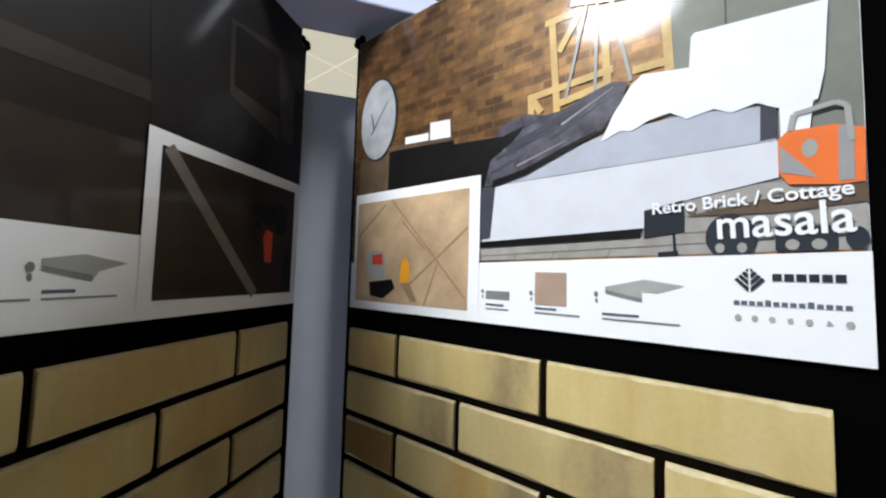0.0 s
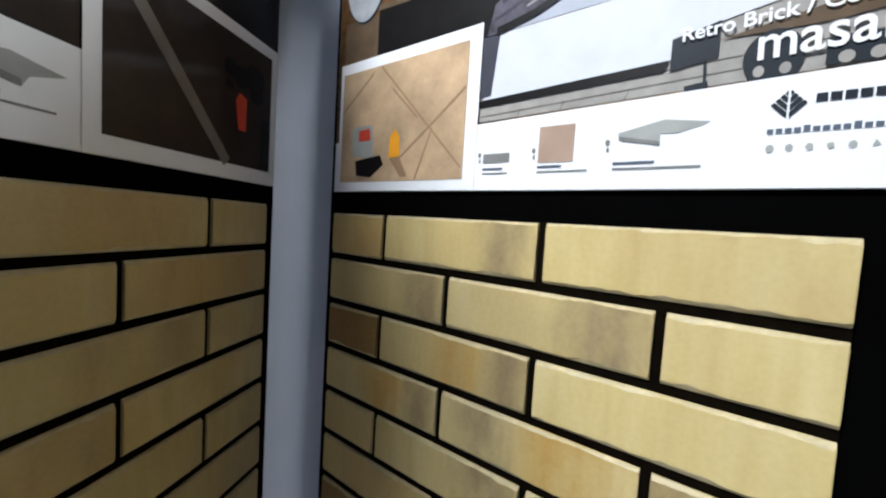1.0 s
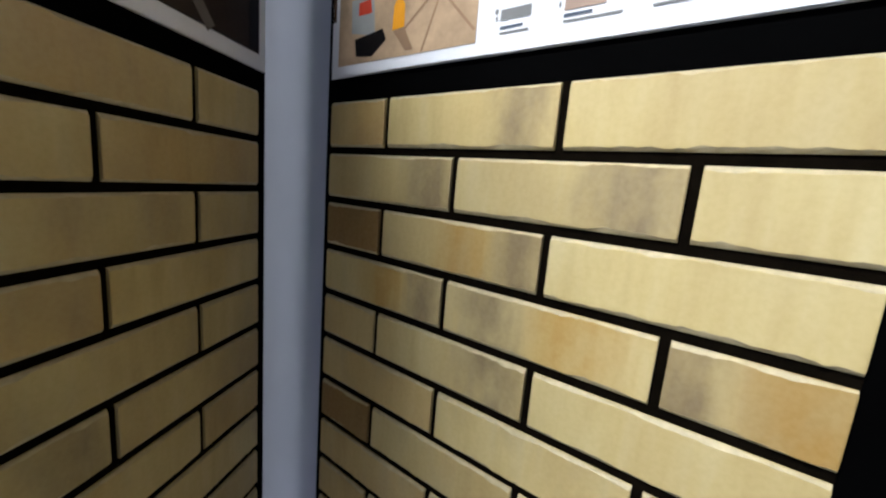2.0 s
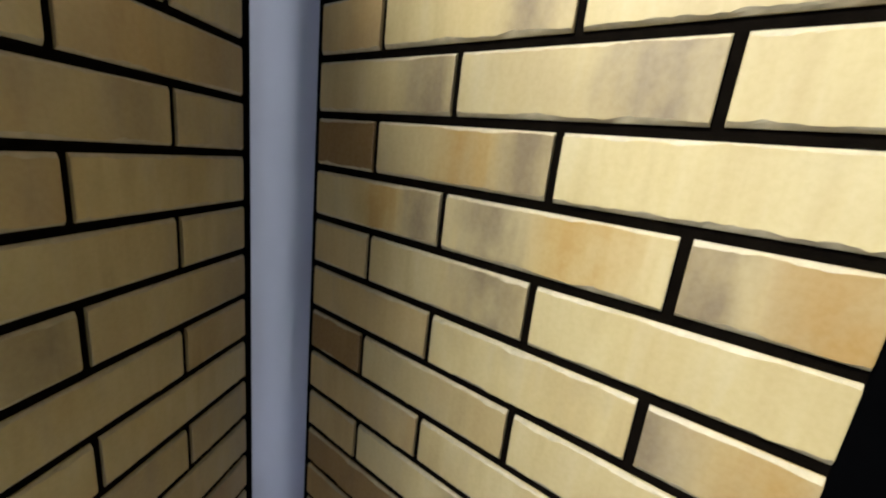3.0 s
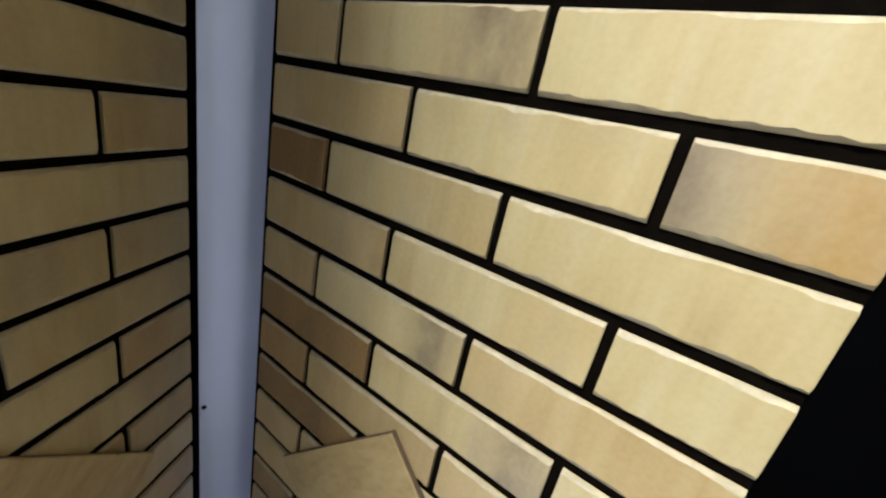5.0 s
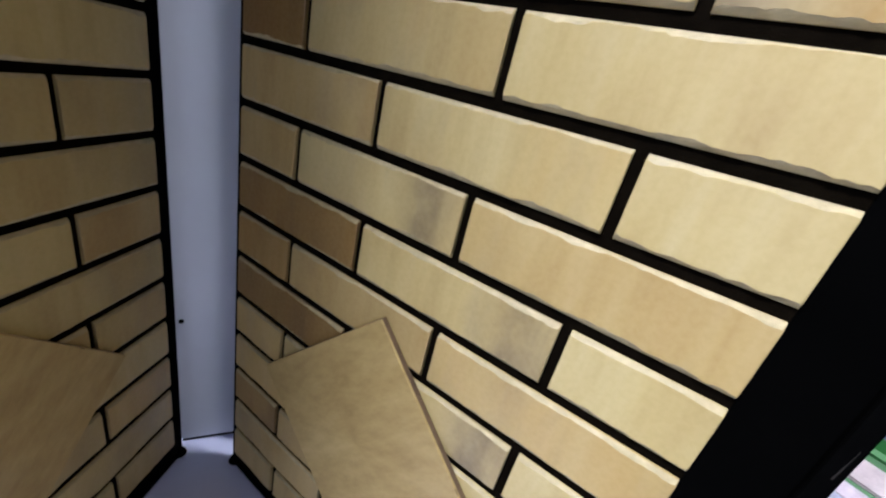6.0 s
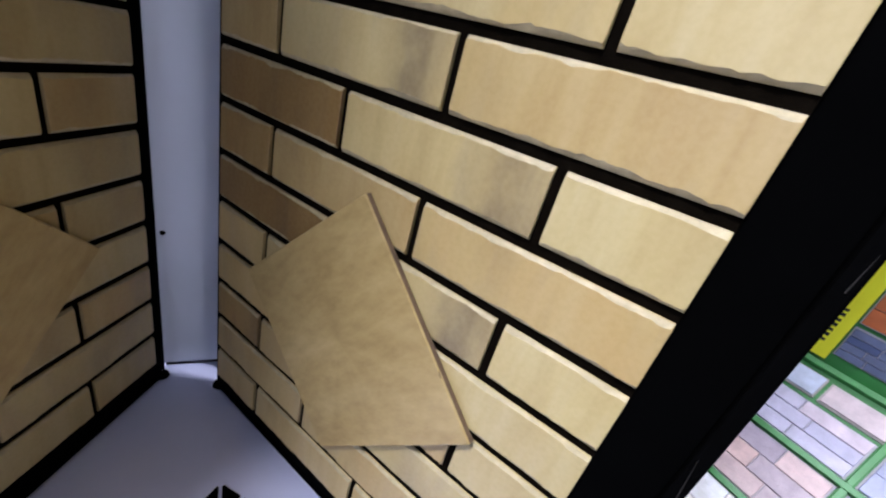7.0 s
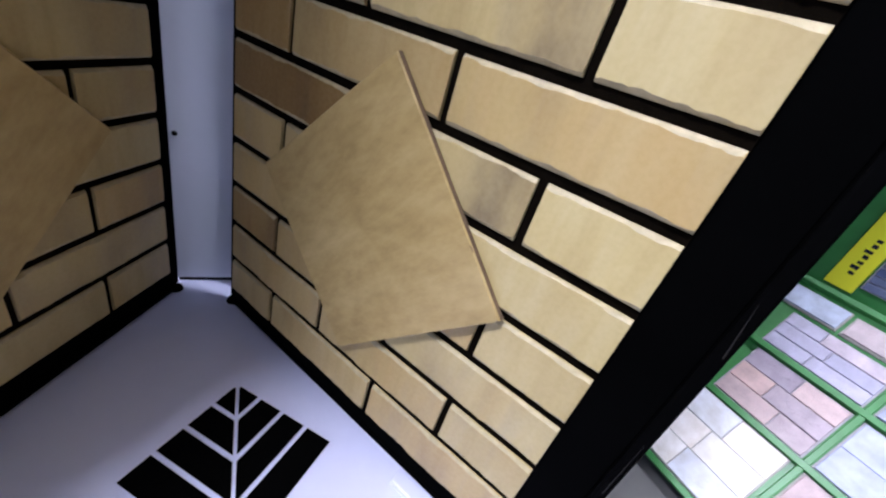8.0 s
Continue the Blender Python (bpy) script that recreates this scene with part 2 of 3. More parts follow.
def lettering(body, width, height=None, bold=0.0):
    """A mesh of the words, left foot at the origin, in the xz plane, facing -y."""
    curve = bpy.data.curves.new("words", "FONT")
    curve.body, curve.offset = body, bold
    ob = bpy.data.objects.new("words", curve)
    scene.collection.objects.link(ob)
    bpy.context.view_layer.update()
    me = bpy.data.meshes.new_from_object(ob.evaluated_get(bpy.context.evaluated_depsgraph_get()))
    bpy.data.objects.remove(ob)
    xs, ys = [v.co.x for v in me.vertices], [v.co.y for v in me.vertices]
    fx = width / (max(xs) - min(xs))
    fz = height / (max(ys) - min(ys)) if height else fx
    low = min(ys) if height else 0.0
    for v in me.vertices:
        v.co = ((v.co.x - min(xs)) * fx, 0.0, (v.co.y - low) * fz)
    me.name = "lettering"
    me.materials.clear()
    return me


# ---- the room ----
X0, X1, Y0, Y1 = -2.2, 6.0, -5.3, 4.2
floor = part("floor", rounded(X0 - 0.2, X1 + 0.2, Y0 - 0.2, Y1 + 0.2, -0.2, -0.001, 0), FLOOR_GREY, None)
tagged(floor, "grey glossy tiled showroom floor", "floor", kind="structure")

bm = bmesh.new()
box(bm, X0 - 0.2, X1 + 0.2, Y0 - 0.2, Y1 + 0.2, CEILING, CEILING + 0.15)
for k in range(14):
    x = X0 + 0.6 * k + 0.3
    if x < X1:
        box(bm, x - 0.012, x + 0.012, Y0, Y1, CEILING - 0.006, CEILING - 0.001)
for k in range(16):
    y = Y0 + 0.6 * k + 0.3
    if y < Y1:
        box(bm, X0, X1, y - 0.012, y + 0.012, CEILING - 0.012, CEILING - 0.007)
ceiling = part("ceiling", bm, CEIL_WHITE, None)
tagged(ceiling, "cream white suspended tile ceiling with thin rails", "ceiling", kind="structure")

for name, span in (("wall_north", (X0 - 0.2, X1 + 0.2, Y1, Y1 + 0.2)), ("wall_east", (X1, X1 + 0.2, Y0, Y1)), ("wall_west", (X0 - 0.2, X0, Y0, Y1))):
    tagged(part(name, rounded(*span, 0, CEILING, 0), PLASTER, None), "plain painted showroom wall", "wall", kind="structure")
bm = bmesh.new()
for span in ((X0 - 0.2, 0.5, 0, CEILING), (4.7, X1 + 0.2, 0, CEILING), (0.5, 4.7, 0, 0.45), (0.5, 4.7, 2.65, CEILING)):
    box(bm, span[0], span[1], Y0 - 0.2, Y0, span[2], span[3])
tagged(part("wall_south", bm, PLASTER, None), "painted wall with a wide shop window", "wall", kind="structure")
window = thing("window_1", pose(2.6, Y0 - 0.1, 0.45), "wide white-framed shop window", "window", kind="structure")
for k in range(4):
    part("window_frame", rounded(-2.1 + 1.38 * k, -2.04 + 1.38 * k, -0.03, 0.03, 0.061, 2.139, 0.004), WHITE_STEEL, window)
for z in (0.0, 2.14):
    part("window_frame", rounded(-2.1, 2.1, -0.03, 0.03, z, z + 0.06, 0.004), WHITE_STEEL, window)
for k in range(3):
    pane = part("pane", rounded(-2.04 + 1.38 * k, -0.72 + 1.38 * k, -0.004, 0.004, 0.061, 2.139, 0), GLASS, window)
    pane.visible_shadow = False

# glow added to these ceiling tiles so that they show bright above the column
CREAM_GLOW = Nodes("glowing_cream_tile", 0.5)
CREAM_GLOW.bsdf.inputs["Emission Color"].default_value = (1.0, 0.90, 0.70, 1)
CREAM_GLOW.bsdf.inputs["Emission Strength"].default_value = 0.8
CREAM_GLOW = CREAM_GLOW.done((0.7, 0.66, 0.58))
for px, py in ((-0.5, 0.6), (-0.5, 1.201), (-1.101, 0.6), (-1.101, 1.201)):
    glowing = thing("ceiling_panel_light", pose(px, py, CEILING - 0.03), "square cream ceiling tile with an added glow", "ceiling light", "luminous ceiling panels")
    part("panel_frame", rounded(-0.3, 0.3, -0.3, 0.3, 0.008, 0.03, 0.002), WHITE_STEEL, glowing)
    part("diffuser", rounded(-0.298, 0.298, -0.298, 0.298, 0.0, 0.0075, 0.001), CREAM_GLOW, glowing, "cream tile face with an added glow")
lamp = thing("ceiling_downlight", pose(*KEY, CEILING), "round white ceiling downlight, lit", "ceiling light", "ceiling downlights")
bm = bmesh.new()
rod(bm, (0, 0, -0.034), (0, 0, -0.013), 0.27, sides=40)
part("housing", bm, WHITE_STEEL, lamp)
bm = bmesh.new()
rod(bm, (0, 0, -0.05), (0, 0, -0.036), 0.235, sides=40)
part("diffuser", bm, GLOW, lamp, "glowing white diffuser")
for (lx, ly), watts in LAMPS[1:]:
    copy_thing(lamp, pose(lx, ly, CEILING))

# ---- the display stand: plinth, column, top plate ----
STAND = pose(0.522, -0.002, 0, 0, 0, -32.7)   # x runs from the column out between the panels
plinth = thing("plinth", STAND, "white steel plinth with a printed black leaf emblem", "display base")
part("body", rounded(-0.16, 0.82, -0.56, 0.56, 0.0, 0.074, 0.006, 3), WHITE_STEEL, plinth)
part("stop_strip", rounded(0.0, 0.22, -0.026, 0.0, 0.0744, 0.086, 0.003, 2), WHITE_STEEL, plinth, "pale stop strip", STAND.inverted() @ pose(1.107, 0.001, 0, 0, 0, 1))
emblem = new("emblem")
emblem.parent = plinth
emblem.matrix_basis = STAND.inverted() @ pose(0.811, -0.090, 0.0752, 0, 0, 13.6)
S, GAP = 0.190, 0.0037
for side in (0, 1):
    for k in range(4):
        a0, a1 = S * k / 4 + (GAP if k else GAP * 2), S * (k + 1) / 4 - (GAP if k < 3 else 0)
        shape = [(a0, 0), (a1, 0), (a1, a1 - GAP), (a0, max(0.0005, a0 - GAP))]
        bm = bmesh.new()
        rows = []
        for z in (0.0, 0.0006):
            rows.append([bm.verts.new((a, -b, z) if side == 0 else (b, -a, z)) for a, b in shape])
        bm.faces.new(rows[0])
        bm.faces.new(rows[1])
        for j in range(4):
            i = (j + 1) % 4
            bm.faces.new((rows[0][j], rows[0][i], rows[1][i], rows[1][j]))
        part("leaf_band", bm, BLACK, emblem)

column = thing("column", STAND, "pale grey steel column with a small black screw, behind the panel hinges", "column")
part("shaft", rounded(-0.10, 0.0, -0.048, 0.068, 0.082, 1.926, 0.004, 3), COLUMN_GREY, column)
# unseen flange behind the left panel, added to keep lamp light off the shaft
part("side_flange", rounded(0.001, 0.022, -0.048, -0.045, 0.082, 1.926, 0.001), COLUMN_GREY, column)
part("side_flange", rounded(0.001, 0.022, 0.065, 0.068, 0.082, 1.926, 0.001), COLUMN_GREY, column)
part("foot", rounded(-0.098, -0.003, -0.044, 0.064, 0.0742, 0.0815, 0), BLACK_STEEL, column)
bm = bmesh.new()
rod(bm, (0, 0, 0), (0.003, 0, 0), 0.0048, 0.0036)
rod(bm, (0.003, 0, 0), (0.0036, 0, 0), 0.0018, sides=6)
part("screw", bm, BLACK_STEEL, column, "black screw head", pose(0.0001, -0.036, 0.398))
header = thing("top_plate", STAND, "white steel top plate carried by two posts", "display top")
part("plate", rounded(0.052, 0.168, -0.42, 0.42, 2.022, 2.06, 0.004), WHITE_STEEL, header)
part("crossbar", rounded(-0.07, 0.0, -0.42, 0.42, 2.30, 2.34, 0.004), WHITE_STEEL, header)
for y in (-0.38, 0.38):
    part("post", rounded(-0.07, -0.02, y - 0.025, y + 0.025, 0.0742, 2.299, 0.004), WHITE_STEEL, header)
    part("bracket", rounded(-0.018, 0.07, y - 0.02, y + 0.02, 2.062, 2.20, 0.003), WHITE_STEEL, header)

# ---- the hinged panels ----
ROW, COL, FULL, HALF, HIGH = 0.0785, 0.2548, 0.245, 0.1205, 0.0675
WIDE = 2 * COL + HALF
FULLS = [to_mesh("brick", ceramic(FULL, HIGH, 0.008, 10 + k)) for k in range(7)]
HALVES = [to_mesh("brick", ceramic(HALF, HIGH, 0.008, 40 + k)) for k in range(5)]
for me in FULLS + HALVES:
    me.materials.append(FIRED["p"])
    me.materials.append(CHIPPED_LIT)
    me.shade_flat()
SLAB = to_mesh("tile", ceramic(0.30, 0.30, 0.009, 77, 0.0016, 0.0012, 0.0012, 0.008))
SLAB.materials.append(TILE)
SLAB.materials.append(SHADED_CLAY)
for face in SLAB.polygons:
    face.material_index = 1 if abs(face.normal.y) < 0.6 else 0
# how each brick is fired, row by row from the top, three to a row from the hinge outwards
FIRING_RIGHT = "tgl ggl krl rbb tgl tpb kpl tpl tgt kgl dtt kgl tpl ttl dtp ttp ttt".split()
FIRING_LEFT = "ppp tpp ppp ptp ppp pgp tpp ppp ppt ppp tpp pgp ptp ppp tpp ptp ppp".split()


def panel(m, label, half_first, firing, tile_x, tile_z, inner, outer, top):
    """A black board that swings on pins: x along it, its face towards -y. inner, outer: its ends in x."""
    ob = thing("display_panel", m, label, "display panel", "hinged display panels")
    x0, x1 = min(inner, outer), max(inner, outer)
    d = 1 if inner < outer else -1
    part("board", rounded(x0, x1, 0.0082, 0.026, 0.0905, 2.0, 0.001), BLACK, ob, "black lacquered backing board")
    rng = random.Random(5)
    for k in range(9):
        z = 0.3 + 0.19 * k + rng.uniform(-0.06, 0.06)
        part("scuff", slab(line(outer + d * rng.uniform(0.004, 0.010), z, outer + d * rng.uniform(0.004, 0.010), z + rng.uniform(0.02, 0.09), 0.0012, 0.0003), 0.00185, 0.0021), SCUFF, ob)
    part("mortar", rounded(-0.0012, WIDE + 0.0012, 0.0052, 0.0081, top - ROW * 16 - HIGH - 0.0012, top + 0.0012, 0.0008), MORTAR, ob, "dark brown mortar bed")
    part("bottom_rail", rounded(x0, x1, 0.004, 0.032, 0.082, 0.090, 0.0015), BLACK_STEEL, ob)
    part("edge_rail", rounded(outer + d * 0.0005, outer + d * 0.014, 0.002, 0.034, 0.082, 2.0, 0.003), BLACK_STEEL, ob)
    bm = bmesh.new()
    rod(bm, (inner - d * 0.0062, 0.016, 0.0908), (inner - d * 0.0062, 0.016, 1.9995), 0.006, sides=12)
    part("hinge_rail", bm, BLACK_STEEL, ob)
    for z0, z1, z2 in ((0.0745, 0.0815, 0.0805), (2.0005, 2.0215, 2.01)):
        bm = bmesh.new()
        rod(bm, (inner - d * 0.004, 0.017, z0), (inner - d * 0.004, 0.017, z1), 0.006)
        rod(bm, (inner - d * 0.004, 0.014, z0), (inner - d * 0.004, 0.014, z2), 0.014, 0.012)
        part("hinge_pin", bm, BLACK_STEEL, ob)
    rng = random.Random(3 if half_first else 8)
    for row in range(17):
        x = 0.0
        pattern = (HALF, FULL, FULL) if (row % 2 == 0) == half_first else (FULL, FULL, HALF)
        for k, w in enumerate(pattern):
            me = rng.choice(FULLS if w == FULL else HALVES)
            piece = part("brick", me, None, ob, m=pose(x + w / 2, rng.uniform(-0.0004, 0.0004), top - ROW * row - HIGH / 2,
                                                       rng.uniform(-0.25, 0.25), rng.uniform(-0.2, 0.2), rng.uniform(-0.15, 0.15)))
            piece.material_slots[0].link = "OBJECT"
            piece.material_slots[0].material = FIRED[firing[row][k if inner < outer else 2 - k]]
            x += w + COL - FULL
    part("tile", SLAB, None, ob, "square sandy floor tile stuck on cornerwise", pose(tile_x, -0.010, tile_z, 0, 45, 0))
    return ob


right = panel(pose(0.6312, 0, 0), "black display panel with straw-yellow brick slips under a bedroom poster", True, FIRING_RIGHT, 0.944 - 0.6312, 0.4356, -0.014, 0.688, 1.45)
left = panel(pose(0.8362, -0.6302, 0, 0, 0, 117.63), "black display panel with straw-yellow brick slips under a dark poster", False, FIRING_LEFT, WIDE - 0.302, 0.4404, WIDE + 0.022, -0.05, 1.4578)

# ---- posters ----
PAPER = print_ink("white", (0.80, 0.80, 0.80), 0.02)
INK = dict(
    slate=print_ink("slate_grey", (0.055, 0.055, 0.07)), throw=print_ink("grey_throw", (0.095, 0.088, 0.11), 0.75, 34),
    dark=print_ink("near_black", (0.007, 0.006, 0.006), 0.5), linen=print_ink("white_linen", (0.78, 0.79, 0.82), 0.05),
    shade=print_ink("grey_linen", (0.42, 0.44, 0.50), 0.1), bed=print_ink("pale_bed", (0.62, 0.63, 0.67), 0.06),
    wood=print_ink("pale_timber", (0.60, 0.41, 0.16), 0.25), planks=print_ink("grey_planks", (0.33, 0.31, 0.28), 0.2, 60),
    joint=print_ink("plank_joint", (0.16, 0.15, 0.13)), orange=print_ink("orange_plastic", (0.75, 0.17, 0.04), 0.08),
    grey=print_ink("grey_plastic", (0.30, 0.29, 0.29), 0.1), curtain=print_ink("grey_green_wall", (0.20, 0.205, 0.175), 0.15),
    brown=print_ink("brown_shade", (0.11, 0.075, 0.045), 0.3), clock=print_ink("clock_face", (0.34, 0.35, 0.36), 0.25),
    sand=print_ink("sand_floor", (0.50, 0.35, 0.21), 0.42, 11), sandjoint=print_ink("sand_joint", (0.30, 0.19, 0.11), 0.15),
    red=print_ink("red", (0.55, 0.06, 0.03), 0.1), amber=print_ink("amber", (0.75, 0.32, 0.02), 0.1), tan=print_ink("tan", (0.38, 0.27, 0.20), 0.12),
    trim=print_ink("pale_grey", (0.34, 0.345, 0.32), 0.12), trimdark=print_ink("mid_grey", (0.20, 0.20, 0.19), 0.15), text=print_ink("grey_text", (0.10, 0.12, 0.15)),
    charcoal=print_ink("charcoal", (0.02, 0.024, 0.03)), gloom=print_ink("dim_wall", (0.006, 0.0042, 0.003), 0.7, 9), gloomfloor=print_ink("dim_floor", (0.026, 0.017, 0.011), 0.5, 12),
    gloompale=print_ink("dim_pale", (0.030, 0.024, 0.019), 0.35, 12), stripe=print_ink("dim_joint", (0.17, 0.145, 0.12), 0.15))


def print_bricks():
    n = Nodes("print_brick_wall", 0.45, coat=0.2, spec=0.12)
    node = n.tree.nodes.new("ShaderNodeTexBrick")
    swap = n.tree.nodes.new("ShaderNodeMapping")
    swap.inputs["Rotation"].default_value = (radians(-90), 0, radians(0))
    n.tree.links.new(n.coord, swap.inputs["Vector"])
    n.set(node, Vector=swap.outputs[0], Color1=(0.26, 0.14, 0.055, 1), Color2=(0.09, 0.045, 0.02, 1), Mortar=(0.16, 0.10, 0.05, 1), Scale=1.0)
    n.set(node, Mortar_Size=0.0012, Brick_Width=0.030, Row_Height=0.0115)
    tone = n.mix(0.6, node.outputs[0], n.ramp(n.noise(n.coord, 45, 3), (0.3, (0.35, 0.35, 0.35)), (0.7, (1.5, 1.4, 1.2))), "MULTIPLY")
    tone = n.mix(1.0, tone, n.ramp(n.noise(n.coord, 6, 2), (0.3, (0.55, 0.5, 0.5)), (0.7, (1.3, 1.3, 1.25))), "MULTIPLY")
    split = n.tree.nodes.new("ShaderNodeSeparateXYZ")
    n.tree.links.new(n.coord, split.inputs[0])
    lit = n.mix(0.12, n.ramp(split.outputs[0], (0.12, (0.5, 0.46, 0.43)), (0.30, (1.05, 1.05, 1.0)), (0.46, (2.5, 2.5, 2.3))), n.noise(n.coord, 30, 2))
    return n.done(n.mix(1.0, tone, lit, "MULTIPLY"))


INK["bricks"] = print_bricks()


def poster(owner, sheet, label):
    """A printed sheet on the board. Returns a function that lays a patch of print on it, layer by layer."""
    base = part("poster", slab(sheet, 0.0062, 0.008), PAPER, owner, label)
    laid = []

    def lay(name, ink, outline, layer, label=""):
        laid.append(name)
        front = 0.0060 - 0.0005 * layer - 0.000007 * (len(laid) % 40)
        return part(name, slab(outline, front, front + 0.00015), INK[ink], base, label)
    return base, lay


E0 = 0.6312   # the panel's own x starts here


def on_right(points):
    """From the artwork's own measure to the sheet."""
    return [(0.636 + 0.934 * (x - 0.611) - E0, 1.486 + 0.932 * (z - 1.492)) for x, z in points]


sheet, lay = poster(right, rect(-0.010, 0.656, 1.487, 1.997), "glossy printed poster of a bedroom")
SX = 0.656
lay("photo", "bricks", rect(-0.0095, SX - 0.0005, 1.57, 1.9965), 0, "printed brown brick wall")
lay("photo_wall", "curtain", on_right([(1.158, 1.62), (1.3075, 1.62), (1.3075, 2.037), (1.150, 2.037)]), 1)
lay("photo_seam", "brown", on_right(line(1.212, 1.80, 1.212, 2.03, 0.0015)), 2)
lay("photo_shade", "brown", on_right([(0.612, 1.70), (0.70, 1.70), (0.70, 1.785), (0.612, 1.79)]), 1)
lay("photo_floor", "planks", on_right([(0.905, 1.585), (1.3075, 1.594), (1.3075, 1.66), (1.13, 1.66), (0.905, 1.62)]), 2, "printed grey plank floor")
for z0, z1 in ((1.592, 1.601), (1.606, 1.612)):
    lay("photo_joint", "joint", on_right(line(0.91, z0, 1.30, z1 + 0.006, 0.0012)), 3)
for x in (0.965, 1.02, 1.09):
    lay("photo_joint", "joint", on_right(line(x, 1.585, x + 0.006, 1.597, 0.001)), 3)
# clock, shelf with books
lay("photo_clock", "charcoal", on_right([p for p in oval(0.664, 1.862, 0.0535, 0.083) if p[0] > 0.612]), 2)
lay("photo_clock", "clock", on_right([p for p in oval(0.662, 1.862, 0.050, 0.079) if p[0] > 0.612]), 3, "printed grey clock face")
lay("clock_hand", "charcoal", on_right(line(0.645, 1.835, 0.690, 1.893, 0.003, 0.0015)), 4)
lay("clock_hand", "charcoal", on_right(line(0.652, 1.845, 0.643, 1.878, 0.004, 0.002)), 4)
lay("photo_cabinet", "dark", on_right([(0.698, 1.70), (0.855, 1.70), (0.852, 1.787), (0.698, 1.797)]), 2)
lay("photo_shelf", "brown", on_right(line(0.697, 1.796, 0.852, 1.787, 0.009)), 3)
lay("photo_book", "linen", on_right([(0.741, 1.797), (0.797, 1.793), (0.797, 1.806), (0.741, 1.810)]), 4)
lay("photo_book", "linen", on_right([(0.801, 1.792), (0.846, 1.789), (0.844, 1.819), (0.801, 1.823)]), 4)
# timber easel and lamp legs
for a, b in (((1.020, 1.915), (1.028, 1.780)), ((1.010, 1.915), (1.060, 1.915)), ((1.089, 1.905), (1.093, 1.796)), ((0.989, 1.815), (1.10, 1.822)),
             ((0.989, 1.820), (0.990, 1.785)), ((1.058, 1.912), (1.030, 1.868)), ((1.030, 1.796), (1.098, 1.806)), ((1.155, 1.91), (1.160, 1.800)), ((1.122, 1.812), (1.162, 1.812)), ((1.005, 1.79), (0.992, 1.812))):
    lay("photo_timber", "wood", on_right(line(*a, *b, 0.0095)), 3)
for a, b in (((1.072, 1.94), (1.040, 1.80)), ((1.092, 1.94), (1.120, 1.80)), ((1.082, 1.94), (1.078, 1.80))):
    lay("photo_lamp_leg", "trim", on_right(line(*a, *b, 0.004)), 4)
# white patch for the lampshade and, painted in, the ceiling lamp's glare on the film
lay("photo_lamp_shade", "linen", on_right([(1.045, 1.925), (1.150, 1.895), (1.140, 1.99), (1.07, 2.0)]), 5, "printed white lampshade")
# bed
lay("photo_base", "bed", on_right([(0.913, 1.612), (1.135, 1.622), (1.133, 1.642), (1.25, 1.664), (1.251, 1.700), (0.926, 1.696)]), 4, "printed pale bed base")
lay("photo_base_end", "slate", on_right([(0.908, 1.616), (0.926, 1.618), (0.934, 1.697), (0.909, 1.700)]), 5)
lay("photo_mattress", "shade", on_right([(0.93, 1.697), (1.085, 1.740), (1.18, 1.745), (1.25, 1.735), (1.249, 1.7005)]), 4)
lay("photo_gap", "slate", on_right([(1.237, 1.702), (1.2495, 1.703), (1.25, 1.735), (1.238, 1.737)]), 5)
lay("photo_under", "dark", on_right([(0.908, 1.604), (1.128, 1.611), (1.132, 1.6215), (0.908, 1.613)]), 5)
lay("photo_block", "charcoal", on_right([(1.133, 1.610), (1.172, 1.616), (1.172, 1.650), (1.133, 1.641)]), 5)
lay("photo_linen", "linen", on_right([(1.181, 1.829), (1.184, 1.8335), (1.288, 1.826), (1.284, 1.76), (1.279, 1.733), (1.25, 1.732), (1.235, 1.741), (1.215, 1.736), (1.20, 1.744), (1.176, 1.739),
                                       (1.160, 1.750), (1.138, 1.746), (1.120, 1.737), (1.108, 1.741), (1.085, 1.731), (1.10, 1.763), (1.12, 1.793), (1.132, 1.803), (1.179, 1.796)]), 6, "printed crumpled white bed linen")
for a, b, w in (((1.10, 1.758), (1.128, 1.790), 0.003), ((1.135, 1.752), (1.150, 1.775), 0.003), ((1.165, 1.750), (1.185, 1.762), 0.0025), ((1.19, 1.783), (1.275, 1.775), 0.0025), ((1.215, 1.742), (1.235, 1.752), 0.0025)):
    lay("photo_crease", "bed", on_right(line(*a, *b, w, 0.0006)), 6.4)
for a, b, w in (((0.935, 1.735), (1.03, 1.762), 0.006), ((0.96, 1.772), (1.05, 1.786), 0.004), ((1.02, 1.748), (1.09, 1.783), 0.005), ((0.925, 1.715), (0.985, 1.735), 0.005)):
    lay("photo_fold", "slate", on_right(line(*a, *b, w, 0.001)), 7.6)
for a, b, w in (((0.945, 1.748), (1.02, 1.772), 0.004), ((1.035, 1.765), (1.10, 1.797), 0.0035), ((0.97, 1.72), (1.04, 1.742), 0.003)):
    lay("photo_fold", "grey", on_right(line(*a, *b, w, 0.0006)), 7.7)
lay("photo_post", "linen", on_right([(1.252, 1.70), (1.272, 1.70), (1.276, 1.735), (1.252, 1.735)]), 6)
lay("photo_throw", "throw", on_right([(0.90, 1.697), (0.915, 1.75), (0.945, 1.786), (0.985, 1.792), (1.01, 1.784), (1.038, 1.784), (1.06, 1.793), (1.081, 1.80), (1.10, 1.804), (1.117, 1.799), (1.110, 1.777), (1.085, 1.744), (1.039, 1.726), (0.984, 1.705), (0.93, 1.696)]), 7, "printed dark grey throw")
